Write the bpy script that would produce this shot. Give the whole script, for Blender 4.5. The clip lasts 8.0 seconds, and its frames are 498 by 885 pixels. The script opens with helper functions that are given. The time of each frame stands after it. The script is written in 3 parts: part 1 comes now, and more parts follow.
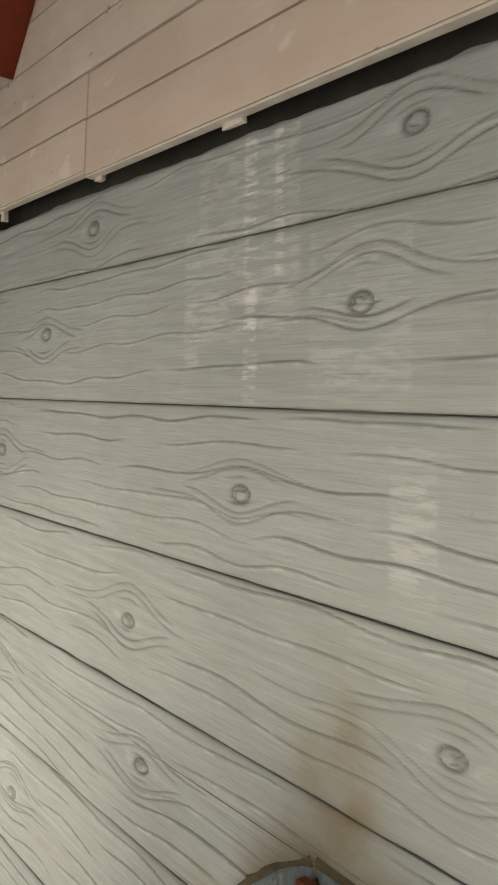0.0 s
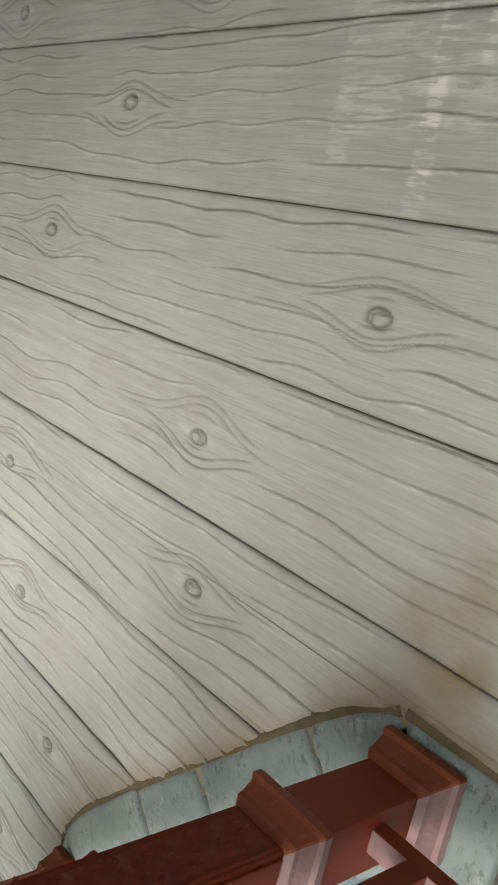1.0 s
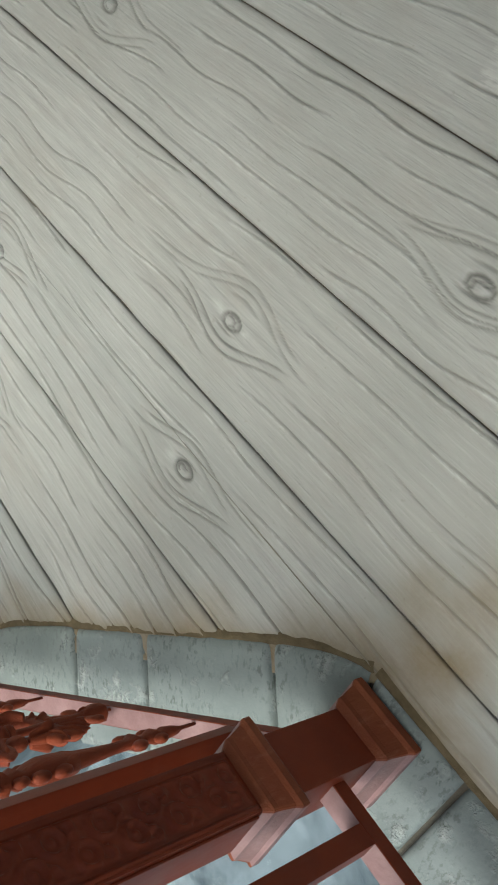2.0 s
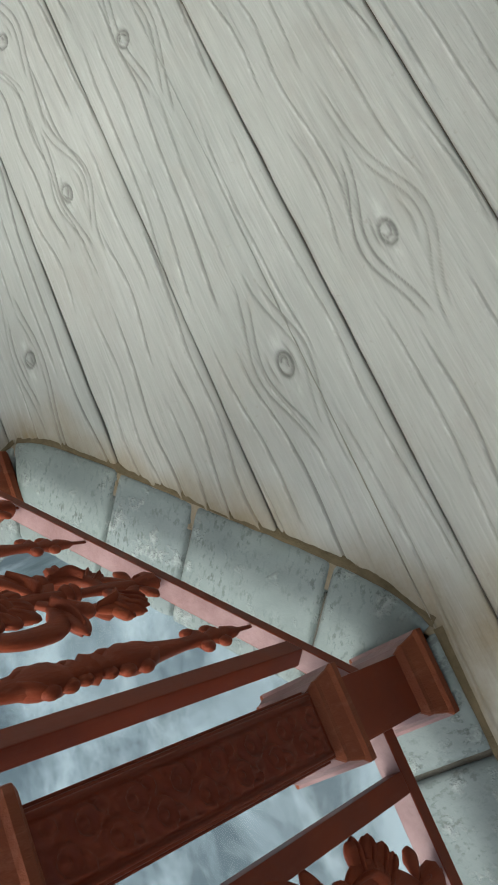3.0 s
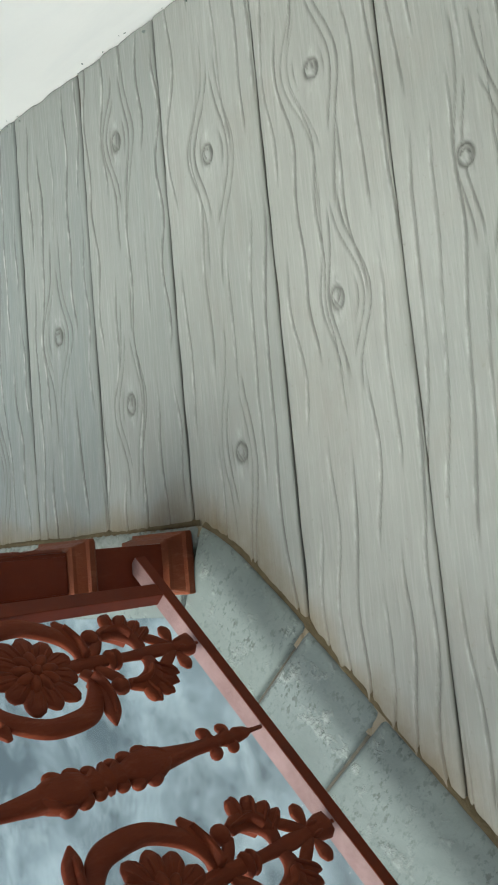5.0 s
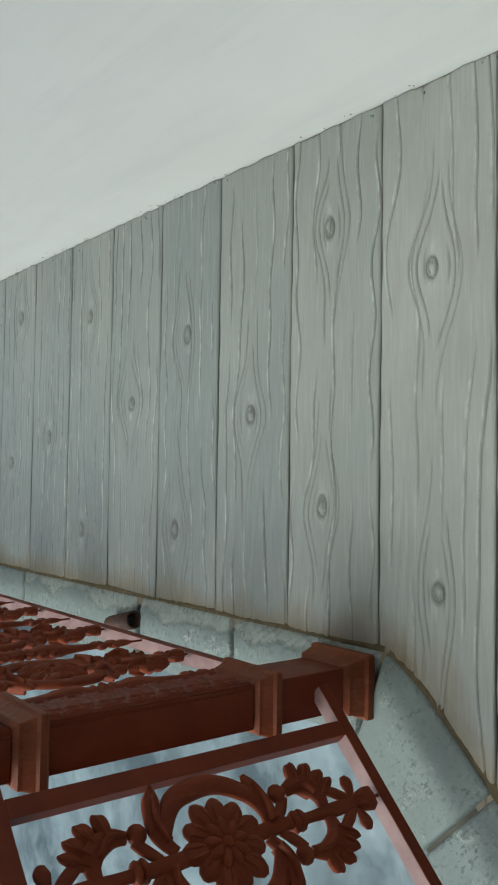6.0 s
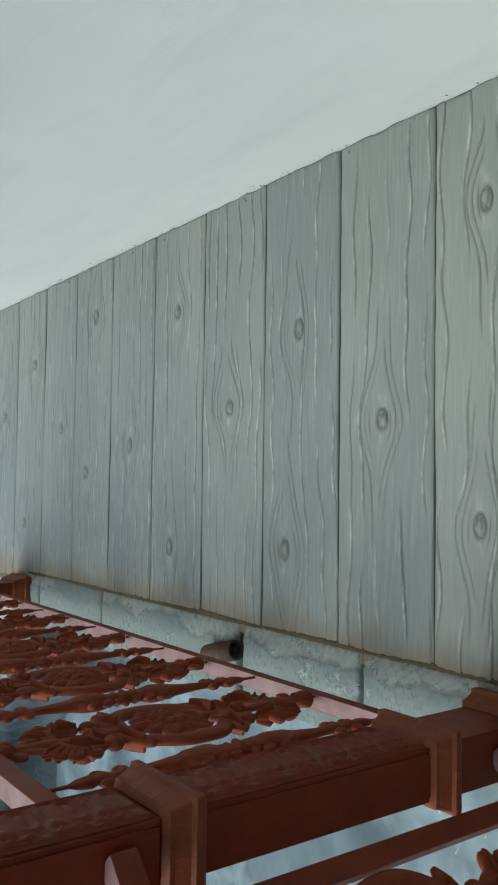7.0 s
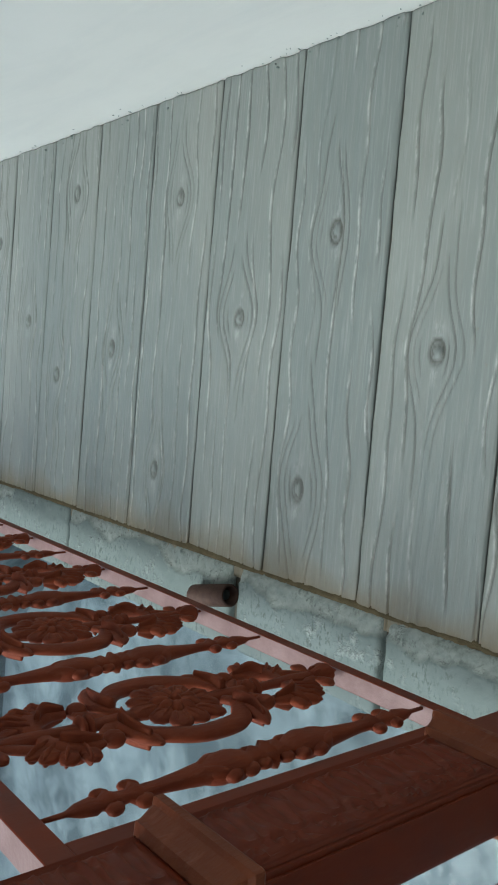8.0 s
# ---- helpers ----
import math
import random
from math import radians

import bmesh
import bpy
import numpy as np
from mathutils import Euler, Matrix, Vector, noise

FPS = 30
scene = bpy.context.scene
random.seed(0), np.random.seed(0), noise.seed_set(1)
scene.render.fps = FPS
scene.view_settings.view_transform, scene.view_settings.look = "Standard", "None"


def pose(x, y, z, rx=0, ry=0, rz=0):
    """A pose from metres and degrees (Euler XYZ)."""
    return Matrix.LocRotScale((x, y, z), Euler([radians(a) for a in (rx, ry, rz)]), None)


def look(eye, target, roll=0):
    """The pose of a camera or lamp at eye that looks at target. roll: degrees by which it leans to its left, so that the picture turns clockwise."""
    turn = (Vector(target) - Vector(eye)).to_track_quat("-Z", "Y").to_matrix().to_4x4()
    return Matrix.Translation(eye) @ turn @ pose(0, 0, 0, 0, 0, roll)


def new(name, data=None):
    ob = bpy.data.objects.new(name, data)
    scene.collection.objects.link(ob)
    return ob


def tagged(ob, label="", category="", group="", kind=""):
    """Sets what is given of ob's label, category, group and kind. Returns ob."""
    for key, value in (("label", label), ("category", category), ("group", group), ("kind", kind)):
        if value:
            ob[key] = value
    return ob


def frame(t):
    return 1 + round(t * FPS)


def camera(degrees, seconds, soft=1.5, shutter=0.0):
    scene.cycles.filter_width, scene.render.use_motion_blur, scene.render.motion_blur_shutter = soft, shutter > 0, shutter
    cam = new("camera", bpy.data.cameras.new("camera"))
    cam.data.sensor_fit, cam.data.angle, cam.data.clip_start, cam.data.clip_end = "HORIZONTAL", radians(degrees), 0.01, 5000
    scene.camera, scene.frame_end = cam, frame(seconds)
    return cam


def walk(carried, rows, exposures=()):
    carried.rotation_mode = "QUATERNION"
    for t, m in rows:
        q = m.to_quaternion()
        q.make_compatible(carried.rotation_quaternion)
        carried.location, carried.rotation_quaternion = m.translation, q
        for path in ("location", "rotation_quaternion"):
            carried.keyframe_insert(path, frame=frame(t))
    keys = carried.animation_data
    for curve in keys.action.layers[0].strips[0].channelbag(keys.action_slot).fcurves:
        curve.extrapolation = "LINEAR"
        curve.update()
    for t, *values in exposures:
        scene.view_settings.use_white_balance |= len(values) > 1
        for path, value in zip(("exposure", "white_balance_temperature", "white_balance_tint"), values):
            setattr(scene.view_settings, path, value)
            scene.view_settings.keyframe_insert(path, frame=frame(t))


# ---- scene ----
cam = camera(33.1, 8.0, 1.9)
PATH = [
    (0, (0.124, 0.013, 0.953), (1.706, 0.08, -0.268), -88.7),
    (0.2, (0.205, 0.029, 0.968), (1.782, 0.149, -0.256), -88.7),
    (0.5, (0.32, 0.096, 1.032), (1.859, 0.312, -0.227), -88.5),
    (1, (0.449, 0.119, 1.083), (1.886, 0.534, -0.244), -88.0),
    (1.2, (0.522, 0.094, 1.095), (1.903, 0.597, -0.261), -87.6),
    (2.3, (0.859, 0.002, 1.231), (1.779, 0.888, -0.308), -87.8),
    (2.5, (0.945, 0.026, 1.251), (1.783, 0.965, -0.303), -88.1),
    (3, (1.081, 0.084, 1.356), (1.694, 1.109, -0.249), -88.4),
    (3.5, (1.24, 0.1, 1.339), (1.673, 1.255, -0.236), -87.9),
    (4, (1.495, 0.062, 1.391), (1.763, 1.305, -0.153), -88.4),
    (4.2, (1.559, 0.061, 1.389), (1.812, 1.329, -0.136), -87.9),
    (5.3, (2.058, 0.204, 1.426), (2.271, 1.58, -0.009), -87.8),
    (5.5, (2.15, 0.219, 1.441), (2.33, 1.653, 0.059), -87.4),
    (6, (2.361, 0.262, 1.494), (2.45, 1.818, 0.241), -87.1),
    (6.5, (2.413, 0.392, 1.497), (2.5, 1.994, 0.304), -86.7),
    (7, (2.378, 0.649, 1.49), (2.48, 2.255, 0.302), -87.1),
    (7.5, (2.37, 0.819, 1.471), (2.374, 2.4, 0.247), -88.0),
    (8, (2.451, 1.028, 1.416), (2.307, 2.544, 0.12), -88.7),
]
EXPOSURES = [(0, 0.53, 6500, 2), (1, 0.68, 6220, 2), (2.5, 0.66, 5800, 1), (4, 0.72, 5740, -1), (5.5, 0.25, 5700, -4), (6.5, -0.04, 5530, -5), (8, 0.06, 5380, -6)]
walk(cam, [(t, look(eye, target, roll)) for t, eye, target, roll in PATH], EXPOSURES)

# ---- light ----
world = bpy.data.worlds.new("overcast_sky")
scene.world = world
world.use_nodes = True
wn, wl = world.node_tree.nodes, world.node_tree.links
sky = wn.new("ShaderNodeTexSky")
sky.sky_type, sky.sun_disc = "NISHITA", False
sky.sun_elevation, sky.sun_rotation = radians(66), radians(290)
sky.air_density, sky.dust_density, sky.ozone_density = 0.7, 8.0, 0.6
wl.new(sky.outputs["Color"], wn["Background"].inputs["Color"])
wn["Background"].inputs["Strength"].default_value = 0.115
sun = new("sun", bpy.data.lights.new("sun", "SUN"))
sun.data.energy, sun.data.angle, sun.data.color = 2.0, radians(44), (1.0, 0.96, 0.9)
sun.matrix_world = look((-1.45, 2.05, 7.0), (1.5, 1.0, 0.0))


# ---- materials ----
class Mat:
    """A small builder of node materials."""

    def __init__(self, name):
        self.m = bpy.data.materials.new(name)
        self.m.use_nodes = True
        self.n, self.l = self.m.node_tree.nodes, self.m.node_tree.links
        self.bsdf = self.n["Principled BSDF"]
        self.coord = self.n.new("ShaderNodeTexCoord").outputs["Object"]

    def put(self, node, socket, value):
        if isinstance(value, bpy.types.NodeSocket):
            self.l.new(value, node.inputs[socket])
        else:
            node.inputs[socket].default_value = value

    def noise(self, scale, detail=4.0, rough=0.6, stretch=(1, 1, 1), distort=0.0):
        mp = self.n.new("ShaderNodeMapping")
        self.l.new(self.coord, mp.inputs["Vector"])
        mp.inputs["Scale"].default_value = stretch
        nz = self.n.new("ShaderNodeTexNoise")
        self.l.new(mp.outputs["Vector"], nz.inputs["Vector"])
        for key, v in (("Scale", scale), ("Detail", detail), ("Roughness", rough), ("Distortion", distort)):
            nz.inputs[key].default_value = v
        return nz.outputs["Fac"]

    def ramp(self, fac, lo, hi, a=0.0, b=1.0):
        r = self.n.new("ShaderNodeMapRange")
        self.put(r, "Value", fac)
        for key, v in (("From Min", lo), ("From Max", hi), ("To Min", a), ("To Max", b)):
            r.inputs[key].default_value = v
        return r.outputs["Result"]

    def mix(self, fac, a, b):
        x = self.n.new("ShaderNodeMix")
        x.data_type = "RGBA"
        self.put(x, 0, fac)
        for i, v in ((6, a), (7, b)):
            self.put(x, i, (*v, 1) if isinstance(v, tuple) else v)
        return x.outputs[2]

    def math(self, op, a, b):
        x = self.n.new("ShaderNodeMath")
        x.operation = op
        self.put(x, 0, a)
        self.put(x, 1, b)
        return x.outputs[0]

    def attr(self, name):
        x = self.n.new("ShaderNodeAttribute")
        x.attribute_name = name
        return x.outputs["Fac"]

    def random(self):
        return self.n.new("ShaderNodeObjectInfo").outputs["Random"]

    def bump(self, height, strength, distance):
        b = self.n.new("ShaderNodeBump")
        self.put(b, "Height", height)
        b.inputs["Strength"].default_value, b.inputs["Distance"].default_value = strength, distance
        old = self.bsdf.inputs["Normal"]
        if old.links:
            self.l.new(old.links[0].from_socket, b.inputs["Normal"])
        self.l.new(b.outputs["Normal"], old)

    def done(self, color, rough, spec=0.5, metal=0.0, coat=0.0):
        self.put(self.bsdf, "Base Color", (*color, 1) if isinstance(color, tuple) else color)
        self.put(self.bsdf, "Roughness", rough)
        self.bsdf.inputs["Specular IOR Level"].default_value = spec
        self.bsdf.inputs["Metallic"].default_value = metal
        self.bsdf.inputs["Coat Weight"].default_value = coat
        self.bsdf.inputs["Coat Roughness"].default_value = 0.15
        return self.m


def plank_material():
    k = Mat("painted_cement_planks")
    streak = k.noise(26, 5, 0.65, (0.09, 1.6, 1))
    fine = k.noise(120, 3, 0.6, (0.06, 1.4, 1))
    patch = k.noise(1.7, 4, 0.6)
    speck = k.noise(70, 2, 0.5)
    col = k.mix(k.ramp(patch, 0.3, 0.7), (0.25, 0.252, 0.225), (0.335, 0.337, 0.305))
    col = k.mix(k.ramp(k.noise(0.9, 5, 0.7, (0.6, 1, 1), 0.5), 0.45, 0.7, 0, 0.45), col, (0.19, 0.2, 0.185))
    col = k.mix(k.ramp(k.random(), 0, 1, 0, 0.22), col, (0.3, 0.29, 0.25))
    col = k.mix(k.ramp(k.noise(5.5, 5, 0.7, (0.6, 1, 1), 0.3), 0.5, 0.72, 0, 0.45), col, (0.245, 0.222, 0.185))
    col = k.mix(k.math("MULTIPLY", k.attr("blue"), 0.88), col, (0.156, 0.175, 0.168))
    col = k.mix(k.ramp(streak, 0.4, 0.75, 0, 0.35), col, (0.235, 0.23, 0.205))
    brushed = k.noise(200, 3, 0.6, (0.035, 1.2, 1), 0.25)
    col = k.mix(k.ramp(fine, 0.5, 0.8, 0, 0.3), col, (0.46, 0.455, 0.42))
    col = k.mix(k.math("MULTIPLY", k.ramp(brushed, 0.54, 0.62, 0, 0.17), k.ramp(patch, 0.35, 0.6)), col, (0.19, 0.183, 0.16))
    col = k.mix(k.ramp(speck, 0.68, 0.8, 0, 0.5), col, (0.2, 0.185, 0.15))
    # lays the bars of reflected light over the planks as paler colour
    col = k.mix(k.math("MULTIPLY", k.attr("floor_glint"), k.math("MULTIPLY", k.ramp(streak, 0.4, 0.56, 0.25, 1.0), k.ramp(k.noise(60, 3, 0.6, (0.25, 1.3, 1)), 0.45, 0.55, 0.1, 1.0))), col, (0.62, 0.59, 0.53))
    # worn groove lips, with the knots' highlights in the same mask
    col = k.mix(k.math("MULTIPLY", k.attr("wear_glint"), k.ramp(k.noise(34, 4, 0.7, (0.35, 1, 1)), 0.46, 0.64, 0, 0.55)), col, (0.52, 0.515, 0.48))
    col = k.mix(k.math("MULTIPLY", k.attr("groove"), 0.78), col, (0.075, 0.072, 0.06))
    col = k.mix(k.math("MULTIPLY", k.attr("grime"), k.ramp(k.noise(14, 4, 0.7), 0.3, 0.65, 0.6, 1.0)), col, (0.165, 0.125, 0.067))
    k.bump(streak, 0.6, 0.005)
    k.bump(fine, 0.5, 0.0022)
    k.bump(brushed, 0.3, 0.0015)
    return k.done(col, k.ramp(streak, 0.3, 0.8, 0.38, 0.6), 0.5)


def stone_material():
    k = Mat("painted_cement_stone")
    patch, rough_n, pit = k.noise(7, 5, 0.65), k.noise(38, 4, 0.7), k.noise(16, 3, 0.6)
    col = k.mix(k.ramp(patch, 0.3, 0.7), (0.125, 0.147, 0.142), (0.182, 0.208, 0.2))
    worn = k.math("MULTIPLY", k.ramp(pit, 0.55, 0.68), k.ramp(rough_n, 0.42, 0.6))
    col = k.mix(k.math('MULTIPLY', worn, 0.6), col, (0.38, 0.4, 0.365))
    col = k.mix(k.ramp(k.random(), 0, 1, 0, 0.4), col, (0.2, 0.228, 0.2))
    col = k.mix(k.math("MULTIPLY", k.attr("raw"), k.ramp(rough_n, 0.35, 0.6, 0.35, 0.85)), col, (0.3, 0.316, 0.285))
    col = k.mix(k.math('MULTIPLY', k.ramp(k.noise(85, 4, 0.65, (1, 0.55, 1)), 0.52, 0.62, 0, 0.8), k.ramp(patch, 0.4, 0.6)), col, (0.075, 0.085, 0.075))
    k.bump(worn, 0.6, 0.006)
    k.bump(rough_n, 0.4, 0.004)
    return k.done(col, 0.72, 0.3)


def red_material(name, lo, hi, rough=0.38, dust=0.25, relief=0.25):
    k = Mat(name)
    patch, grain = k.noise(9, 4, 0.6), k.noise(60, 4, 0.65, (1, 1, 0.25))
    col = k.mix(k.ramp(patch, 0.3, 0.7), lo, hi)
    col = k.mix(k.ramp(grain, 0.55, 0.8, 0, dust), col, (0.42, 0.2, 0.13))
    k.bump(grain, relief, 0.0015 + 0.003 * (relief > 0.3))
    k.bump(patch, 0.2, 0.004)
    return k.done(col, k.ramp(patch, 0.3, 0.7, rough - 0.04, rough + 0.16), 0.22)


def plain(name, a, b, scale, rough, bump=0.0, spec=0.4, stretch=(1, 1, 1)):
    k = Mat(name)
    big, small = k.noise(scale, 5, 0.6, stretch), k.noise(scale * 9, 4, 0.65, stretch)
    col = k.mix(k.ramp(big, 0.3, 0.7), a, b)
    col = k.mix(k.ramp(small, 0.55, 0.8, 0, 0.4), col, b)
    if bump:
        k.bump(small, 0.5, bump)
        k.bump(big, 0.4, bump * 3)
    return k.done(col, rough, spec)


def wall_material():
    k = Mat("white_plaster")
    big, trowel, small = k.noise(1.2, 4, 0.6), k.noise(5, 5, 0.6, (1, 0.25, 1.6), 0.6), k.noise(90, 3, 0.6)
    col = k.mix(k.ramp(big, 0.3, 0.7), (0.85, 0.84, 0.79), (0.91, 0.9, 0.855))
    col = k.mix(k.ramp(trowel, 0.48, 0.72, 0, 0.55), col, (0.79, 0.79, 0.76))
    k.bump(trowel, 0.3, 0.006)
    k.bump(small, 0.3, 0.0012)
    return k.done(col, 0.75, 0.25)


def tan_material():
    k = Mat("worn_tan_boards")
    grain, patch, spot = k.noise(30, 5, 0.65, (0.12, 1, 1)), k.noise(3.5, 4, 0.6), k.noise(9, 2, 0.5, (1, 1.4, 1))
    col = k.mix(k.ramp(patch, 0.3, 0.7), (0.56, 0.45, 0.34), (0.68, 0.57, 0.46))
    col = k.mix(k.ramp(k.random(), 0, 1, 0, 0.6), col, (0.5, 0.36, 0.27))
    col = k.mix(k.ramp(grain, 0.4, 0.75, 0, 0.35), col, (0.46, 0.33, 0.24))
    col = k.mix(k.ramp(spot, 0.66, 0.71, 0, 0.45), col, (0.74, 0.66, 0.55))
    col = k.mix(k.ramp(k.noise(22, 1, 0.5, (1, 1.3, 1)), 0.75, 0.79, 0, 0.6), col, (0.2, 0.13, 0.09))
    k.bump(grain, 0.25, 0.002)
    return k.done(col, 0.55, 0.4)


def basin_material():
    k = Mat("blue_painted_basin")
    big, mid, small = k.noise(2.2, 5, 0.65, (1, 1, 1), 0.4), k.noise(5, 4, 0.6, (1, 1, 1), 0.3), k.noise(45, 3, 0.6)
    col = k.mix(k.ramp(big, 0.4, 0.62), (0.055, 0.076, 0.087), (0.23, 0.272, 0.295))
    col = k.mix(k.ramp(mid, 0.5, 0.75, 0, 0.5), col, (0.43, 0.485, 0.505))
    col = k.mix(k.ramp(small, 0.66, 0.76, 0, 0.7), col, (0.1, 0.14, 0.15))
    k.bump(mid, 0.4, 0.01)
    return k.done(col, 0.5, 0.4)


def water_material():
    m = bpy.data.materials.new("pool_water")
    m.use_nodes = True
    n, l = m.node_tree.nodes, m.node_tree.links
    n.remove(n["Principled BSDF"])
    gl, tr, mx = n.new("ShaderNodeBsdfGlossy"), n.new("ShaderNodeBsdfTransparent"), n.new("ShaderNodeMixShader")
    fr, nz, bp, tc = n.new("ShaderNodeFresnel"), n.new("ShaderNodeTexNoise"), n.new("ShaderNodeBump"), n.new("ShaderNodeTexCoord")
    mp = n.new("ShaderNodeMapping")
    mp.inputs["Scale"].default_value = (1, 1.2, 1)
    l.new(tc.outputs["Object"], mp.inputs["Vector"])
    l.new(mp.outputs["Vector"], nz.inputs["Vector"])
    nz.inputs["Scale"].default_value, nz.inputs["Detail"].default_value = 7.0, 3.0
    l.new(nz.outputs["Fac"], bp.inputs["Height"])
    bp.inputs["Strength"].default_value, bp.inputs["Distance"].default_value = 0.22, 0.04
    fr.inputs["IOR"].default_value = 1.33
    gl.inputs["Roughness"].default_value = 0.04
    tr.inputs["Color"].default_value = (0.92, 0.95, 0.96, 1)
    for node in (gl, fr):
        l.new(bp.outputs["Normal"], node.inputs["Normal"])
    l.new(fr.outputs["Fac"], mx.inputs["Fac"])
    l.new(tr.outputs["BSDF"], mx.inputs[1])
    l.new(gl.outputs["BSDF"], mx.inputs[2])
    l.new(mx.outputs["Shader"], n["Material Output"].inputs["Surface"])
    return m


M_PLANK, M_STONE, M_WALL, M_TAN = plank_material(), stone_material(), wall_material(), tan_material()
M_RED = red_material("oxblood_gloss_paint", (0.112, 0.0165, 0.005), (0.17, 0.029, 0.008), 0.38, 0.06)
M_CARVE = red_material("oxblood_carving_paint", (0.135, 0.024, 0.008), (0.2, 0.042, 0.013), 0.62, 0.12, 0.7)
M_COLLAR = red_material("worn_brown_moulding", (0.14, 0.032, 0.011), (0.2, 0.058, 0.022), 0.5, 0.25, 0.6)
M_PALE = plain("pale_pink_paint", (0.18, 0.1, 0.092), (0.27, 0.17, 0.16), 14, 0.5, 0.002)
M_BASIN, M_WATER = basin_material(), water_material()
M_DIRT = plain("brown_moss_dirt", (0.08, 0.062, 0.034), (0.13, 0.104, 0.06), 30, 0.95, 0.004, 0.1)
M_DARK = plain("dark_bed", (0.055, 0.05, 0.038), (0.095, 0.085, 0.065), 12, 0.8, 0.004)
M_SEAM = plain("seam_mortar", (0.072, 0.062, 0.045), (0.112, 0.098, 0.074), 12, 0.85, 0.004)
M_GROUND = plain("cement_ground", (0.24, 0.24, 0.22), (0.34, 0.33, 0.3), 1.5, 0.85, 0.004)
M_PIPE = plain("rusty_pipe", (0.05, 0.022, 0.014), (0.09, 0.045, 0.03), 40, 0.7, 0.002)
M_CREAM = plain("cream_edge_paint", (0.5, 0.42, 0.33), (0.62, 0.54, 0.44), 20, 0.7, 0.002)


# ---- mesh helpers ----
def finish(bm, name, materials):
    me = bpy.data.meshes.new(name)
    bm.normal_update()
    bm.to_mesh(me)
    bm.free()
    for mt in materials if isinstance(materials, (list, tuple)) else [materials]:
        me.materials.append(mt)
    return me


def part(name, bm, material, parent=None, label=""):
    ob = new(name, bm if isinstance(bm, bpy.types.Mesh) else finish(bm, name, material))
    if parent is not None:
        ob.parent = parent
    return tagged(ob, label)


def smooth(ob):
    ob.data.polygons.foreach_set("use_smooth", [True] * len(ob.data.polygons))
    return ob


def box(bm, x0, x1, y0, y1, z0, z1, bevel=0.0, index=0):
    made = bmesh.ops.create_cube(bm, size=1.0, matrix=Matrix.LocRotScale(((x0 + x1) / 2, (y0 + y1) / 2, (z0 + z1) / 2), None, (x1 - x0, y1 - y0, z1 - z0)))
    faces = {f for v in made["verts"] for f in v.link_faces}
    for f in faces:
        f.material_index = index
    if bevel:
        bmesh.ops.bevel(bm, geom=list({e for f in faces for e in f.edges}), offset=bevel, segments=2, affect="EDGES", profile=0.7)
    return bm


def sweep(bm, points, radii, flat=0.6, sides=8, index=0):
    """A tube in the x-z plane along points (x, z), flattened in y."""
    pts = [Vector((p[0], 0, p[1])) for p in points]
    rings = []
    for i, p in enumerate(pts):
        d = (pts[min(i + 1, len(pts) - 1)] - pts[max(i - 1, 0)]).normalized()
        side = Vector((d.z, 0, -d.x))
        ring = []
        for k in range(sides):
            a = 2 * math.pi * k / sides
            c, q = math.cos(a), math.sin(a)
            c, q = math.copysign(abs(c) ** 0.75, c), math.copysign(abs(q) ** 0.75, q)
            ring.append(bm.verts.new(p + side * (radii[i] * c) + Vector((0, flat * radii[i] * q, 0))))
        rings.append(ring)
    for r0, r1 in zip(rings, rings[1:]):
        for k in range(sides):
            bm.faces.new((r0[k], r0[(k + 1) % sides], r1[(k + 1) % sides], r1[k])).material_index = index
    for ring in (rings[0][::-1], rings[-1]):
        bm.faces.new(ring)
    return bm


def curve_points(ctrl, steps=6):
    """Catmull-Rom through (x, z, radius) controls."""
    c = [ctrl[0], *ctrl, ctrl[-1]]
    out = []
    for i in range(1, len(c) - 2):
        for s in range(steps):
            t = s / steps
            out.append([0.5 * (2 * b + (d - a) * t + (2 * a - 5 * b + 4 * d - e) * t * t + (3 * b - a - 3 * d + e) * t ** 3) for a, b, d, e in zip(c[i - 1], c[i], c[i + 1], c[i + 2])])
    out.append(list(ctrl[-1]))
    return [(p[0], p[1]) for p in out], [max(p[2], 0.001) for p in out]


def vine(bm, ctrl, flat=0.6):
    pts, rad = curve_points(ctrl)
    return sweep(bm, pts, rad, flat)


def bud(bm, x, z, r, long=1.0, turn=0.0, flat=0.7):
    bmesh.ops.create_icosphere(bm, subdivisions=2, radius=1.0, matrix=Matrix.Translation((x, 0, z)) @ Matrix.Rotation(turn, 4, "Y") @ Matrix.Diagonal((r, r * flat, r * long, 1)))


# ---- the plan ----
PLANK = 0.3245
WALL_X = 3.262
EDGE_A, EDGE_C, EDGE_B = 1.967, 0.757, 0.369
V1, V2, V3, V4 = Vector((1.126, 0.757, 0)), Vector((1.967, 1.598, 0)), Vector((1.967, 4.34, 0)), Vector((1.126, 5.18, 0))
RAIL_Z, TOP_Z = 0.15, 0.935

